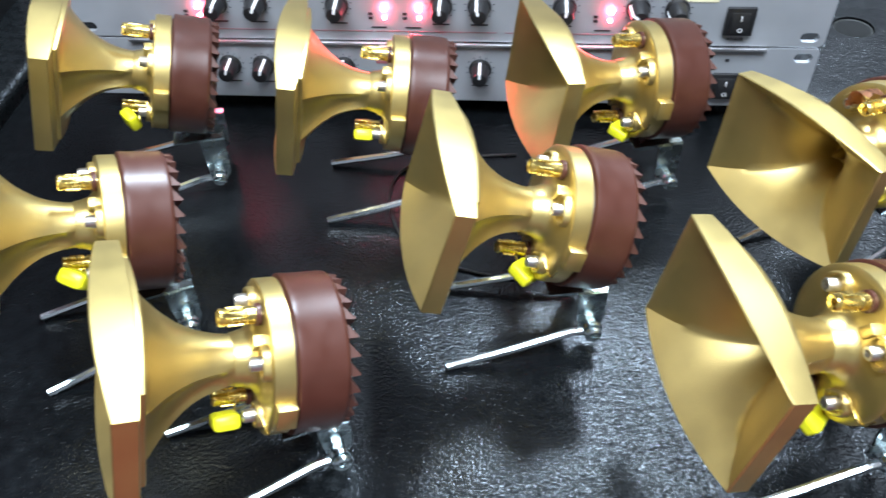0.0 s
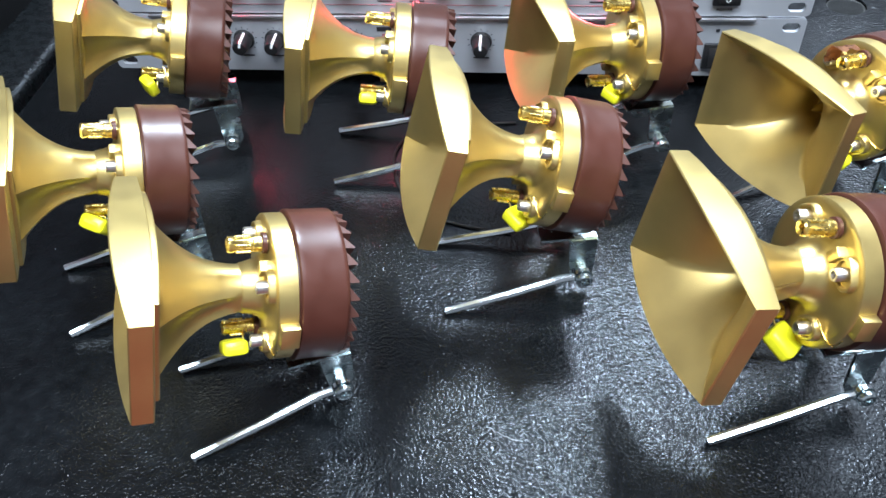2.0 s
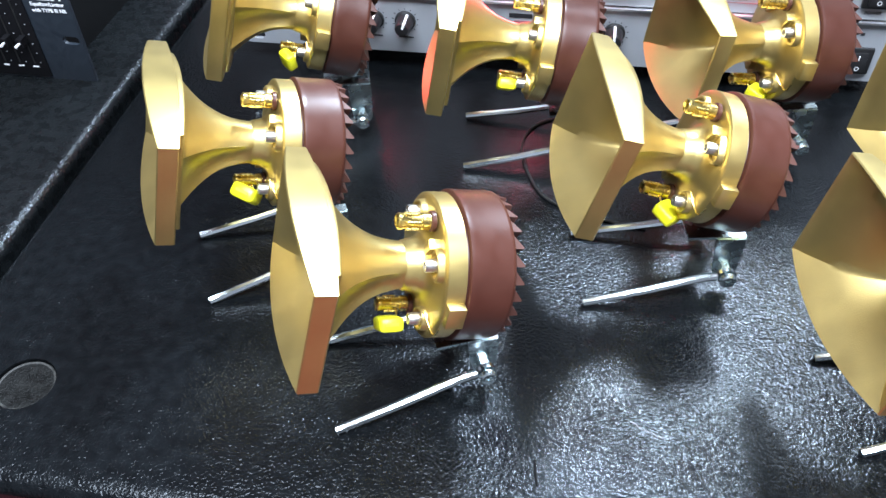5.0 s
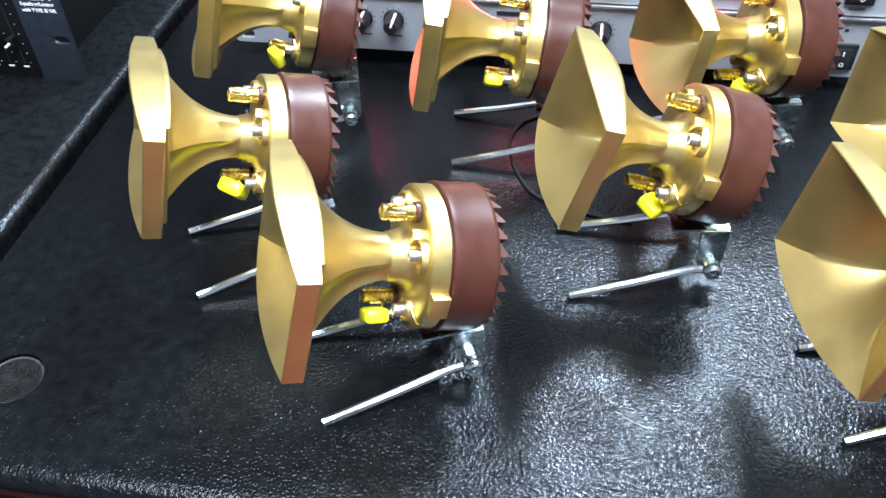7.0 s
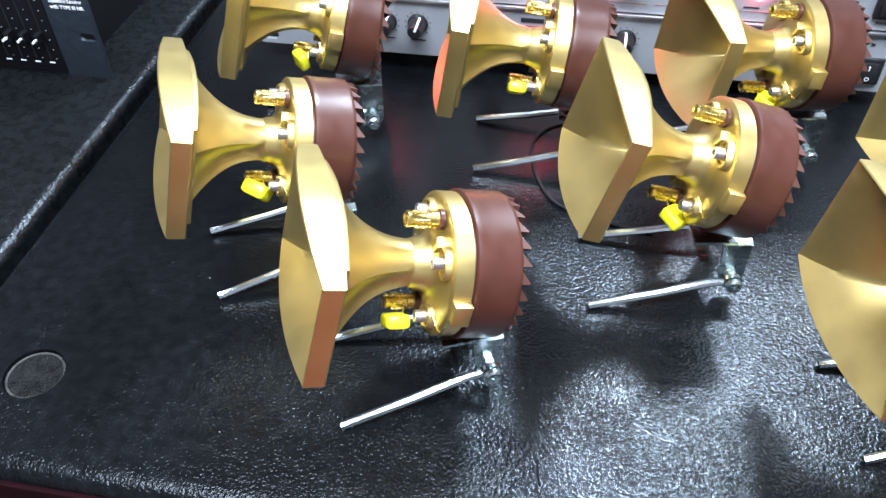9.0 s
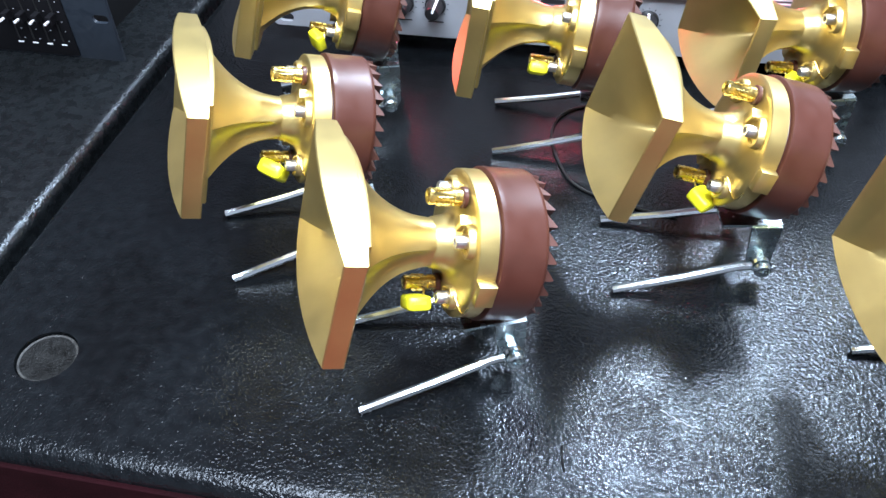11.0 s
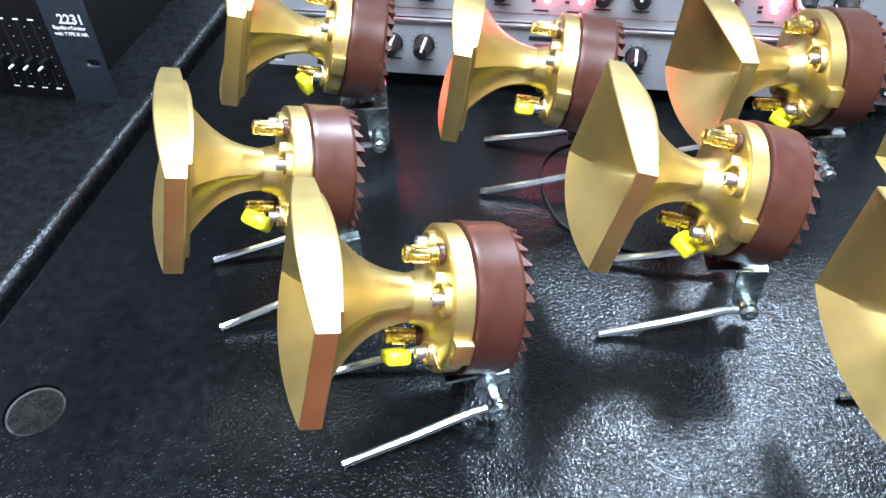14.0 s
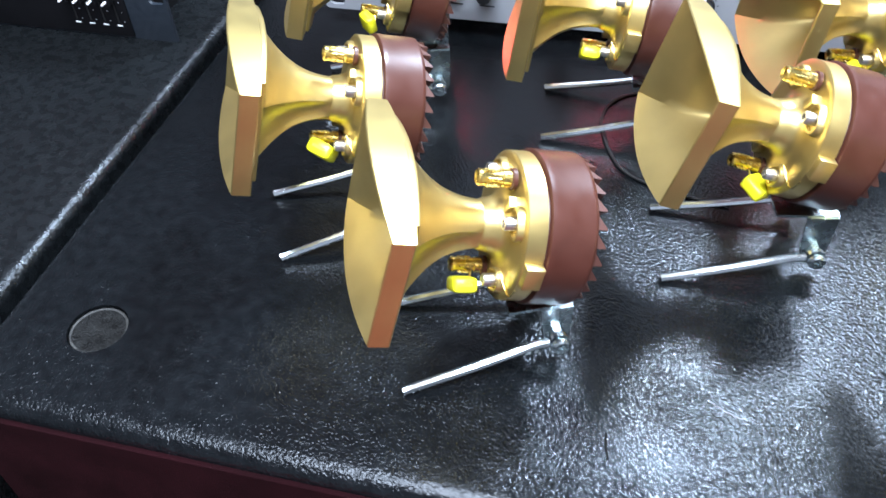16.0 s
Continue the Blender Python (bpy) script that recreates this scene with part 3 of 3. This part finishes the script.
def lower_unit():
    u = thing("rack_unit", "grey rack unit with black knobs, under another unit", "audio rack unit", "stacked rack units")
    z0, z1 = 0.0140, 0.0580
    part("faceplate", plate(RX0, RX1 - 0.0005, z0, z1, 0.0035, [slot(x, z) for x in (RX1 - 0.0098, RX0 + 0.0098) for z in (z0 + 0.0066, z1 - 0.0066)]), PANEL, u)
    part("top_edge", box(RX0 + 0.035, 0.2300, RY - 0.0026, RY - 0.0001, z1 - 0.0012, z1 + 0.0006, 0.0003), PANEL_EDGE, u, "bright bare aluminium edge")
    part("chassis", box(RX0 + 0.025, RX1 - 0.025, RY + 0.0032, RY + 0.20, z0 + 0.001, z1 + 0.0005, 0.001), CHASSIS, u)
    for x in (RX0 + 0.06, RX1 - 0.06):
        for y in (RY + 0.03, RY + 0.18):
            part("foot", lathe([(0.0, 0.009), (0.0152, 0.011)], 20, "z"), RUBBER, u, m=pose(x, y, 0))
    for i, x in enumerate((-0.119, -0.0963, -0.0413, 0.0493, 0.1012)):
        knob(u, x, 0.0390, (15, 20, 0, 0, -10)[i])
        printed_scale(u, x, 0.0390)
    bar(u, 0.2075, 0.0490, 0.0025, 0.0020, BLACKP)
    rocker(u, 0.2005, 0.2182, 0.0205, 0.0395)
    # maker's mark as plain shapes
    bar(u, -0.0150, 0.0480, 0.016, 0.0032, BLACKP)
    bar(u, -0.0130, 0.0432, 0.013, 0.0022, REDP)
    return u


upper_unit()
lower_unit()


def shade_unit(z0, z1):
    """An unseen plain unit added atop the stack, so its shade crosses the cabinet."""
    u = thing("rack_unit", "unseen plain grey rack unit added atop the stack to shade the cabinet", "audio rack unit", "stacked rack units")
    part("faceplate", plate(RX0, RX1, z0, z1, 0.0035, [slot(x, z) for x in (RX1 - 0.0098, RX0 + 0.0098) for z in (z0 + 0.0066, z1 - 0.0066)]), PANEL, u)
    part("chassis", box(RX0 + 0.025, RX1 - 0.025, RY + 0.0032, RY + 0.20, z0 - 0.0005, z1 - 0.001, 0.001), CHASSIS, u)


shade_unit(0.1045, 0.2500)

# ---- equalizer beside ----


def equalizer():
    e = thing("equalizer", "dark blue-grey rack equalizer with white lettering and sliders", "audio equalizer")
    y = 0.5004
    x1, z0, z1 = -0.3225, -0.0030, 0.0855
    x0 = x1 - 0.4826
    bm = box(x0, x1, y, y + 0.003, z0, z1, 0.0006)
    hole = [loft([[(cx + 0.0032 * (1 if math.cos(t) > 0 else -1) + 0.0032 * math.cos(t), yy, cz + 0.0032 * math.sin(t)) for t in [2 * math.pi * (k + 0.5) / 24 for k in range(24)]] for yy in (y - 0.004, y + 0.008)]) for cx in (x1 - 0.0085, x0 + 0.0085) for cz in (0.0325,)]
    part("faceplate", cut(bm, hole), EQ_BLUE, e)
    part("chassis", box(x0 + 0.03, x1 - 0.03, y + 0.0032, y + 0.2, z0 + 0.001, z1 - 0.002, 0.001), CHASSIS, e)
    part("fader_panel", box(x0 + 0.04, x1 - 0.0345, y - 0.0012, y - 0.0001, z0 + 0.004, z1 - 0.002, 0.0003), EQ_BLACK, e)
    lettering("2231", 0.0100, pose(-0.3355, y - 0.0003, 0.0668, 90), WHITE, e, bold=0.00025)
    lettering("Equalizer/Limiter", 0.0037, pose(-0.3390, y - 0.0003, 0.0603, 90), WHITE, e, bold=0.0001)
    lettering("with TYPE III NR", 0.0037, pose(-0.3390, y - 0.0003, 0.0555, 90), WHITE, e, bold=0.0001)
    for i in range(4):
        x = x1 - 0.0440 - 0.0118 * i
        part("slider_slot", shared("slot_line", lambda: mesh_of(box(-0.0006, 0.0006, -0.0002, 0.0003, -0.026, 0.026), "slider_slot")), DARK, e, m=pose(x, y - 0.0013, 0.038))
        part("slider_cap", shared("slider_cap", lambda: mesh_of(box(-0.0022, 0.0022, -0.0075, 0.0, -0.0032, 0.0032, 0.0004), "slider_cap")), EQ_BLACK, e, m=pose(x, y - 0.0012, 0.0325))
        part("slider_line", shared("slider_line", lambda: mesh_of(box(-0.0007, 0.0007, -0.0125, -0.0002, -0.0006, 0.0006), "slider_line")), WHITE, e, m=pose(x, y - 0.0012, 0.0325))
        for k in range(7):
            part("tick", shared("eq_tick", lambda: mesh_of(box(-0.0005, 0.0005, -0.0002, 0.0002, -0.0002, 0.0002), "eq_tick")), GREYP, e, m=pose(x + 0.0048, y - 0.0013, 0.013 + 0.0078 * k))
        part("print_bar", shared("eq_bar", lambda: mesh_of(box(-0.0022, 0.0022, -0.0002, 0.0002, -0.0005, 0.0005), "print_bar")), WHITE, e, m=pose(x, y - 0.0013, 0.0095))
        part("print_bar", shared("eq_bar", lambda: None), WHITE, e, m=pose(x, y - 0.0013, 0.0655))
    return e


equalizer()

# ---- thin black cable lying under the middle horn ----


def smooth_path(pts, n=7):
    """Points along a smooth curve through pts."""
    p = [Vector(q) for q in pts]
    p = [p[0]] + p + [p[-1]]
    out = []
    for a, b, c, d in zip(p, p[1:], p[2:], p[3:]):
        for k in range(n):
            t = k / n
            out.append(0.5 * (2 * b + (c - a) * t + (2 * a - 5 * b + 4 * c - d) * t * t + (3 * b - a - 3 * c + d) * t ** 3))
    return out + [p[-1]]


cable = smooth_path([(0.075, 0.392, 0.001), (0.045, 0.398, 0.001), (0.017, 0.410, 0.001), (0.004, 0.430, 0.001), (-0.004, 0.458, 0.001), (-0.001, 0.478, 0.001), (0.010, 0.491, 0.001), (0.030, 0.498, 0.001), (0.075, 0.503, 0.001)])
tagged(part("cable", tube(cable, 0.0009, 8), RUBBER), "thin black cable lying in a loop on the cabinet", "cable")


# ---- small marks ----


def scratch():
    """A pale raised scratch in the paint."""
    rnd = random.Random(5)
    for (xa, ya), (xb, yb) in (((0.0665, 0.2576), (0.0734, 0.2542)), ((0.0734, 0.2542), (0.0790, 0.2518)), ((0.0790, 0.2518), (0.0840, 0.2505))):
        pts = [(xa + (xb - xa) * k / 5 + rnd.uniform(-1, 1) * 0.0006, ya + (yb - ya) * k / 5 + rnd.uniform(-1, 1) * 0.0006, 0.0001) for k in range(6)]
        yield tube(pts, 0.00017, 6)


for bm in scratch():
    tagged(part("scratch", bm, SCRATCH), "short pale scratch in the black paint", "scratch", "scratches in the paint")
gouge = tube([(0.024, 0.231, 0.0001), (0.0245, 0.2245, 0.0001), (0.026, 0.218, 0.0001)], 0.0005, 6)
tagged(part("gouge", gouge, CHASSIS), "short dark gouge in the black paint", "gouge")
rnd = random.Random(11)
for x, y in ((0.0782, 0.2783), (-0.1268, 0.2199), (0.0246, 0.2279)):
    b = bmesh.new()
    bmesh.ops.create_icosphere(b, subdivisions=1, radius=0.00035)
    for v in b.verts:
        v.co *= rnd.uniform(0.7, 1.3)
    tagged(part("dust_speck", b, SCRATCH, m=pose(x, y, 0.0002)), "tiny pale speck of dust on the paint", "dust speck", "dust specks")


def foil():
    """Crumpled copper-coloured tape wound behind the last horn's upper post."""
    bm = bmesh.new()
    rows = []
    for i in range(9):
        row = []
        for j in range(7):
            u, v = i / 8, j / 6
            a = -0.6 + 2.6 * u
            p = Vector((-0.011 + 0.012 * v, 0.0060 + 0.0068 * math.cos(a), 0.0235 + 0.0068 * math.sin(a)))
            row.append(bm.verts.new(p + Vector((0, 0.0011, 0.0011)) * (noise.noise(p * 420) + 0.5 * noise.noise(p * 900))))
        rows.append(row)
    for p, q in zip(rows, rows[1:]):
        for j in range(6):
            bm.faces.new((p[j], p[j + 1], q[j + 1], q[j]))
    bmesh.ops.solidify(bm, geom=bm.faces[:], thickness=0.0003)
    return bm


last = HORNS[-1]
owner = [o for o in scene.objects if o.name.startswith("horn_tweeter")][-1]
part("copper_tape", foil(), COPPER, owner, "crumpled copper-brown tape", m=pose(0, 0, last[2], last[5], last[4], 0))
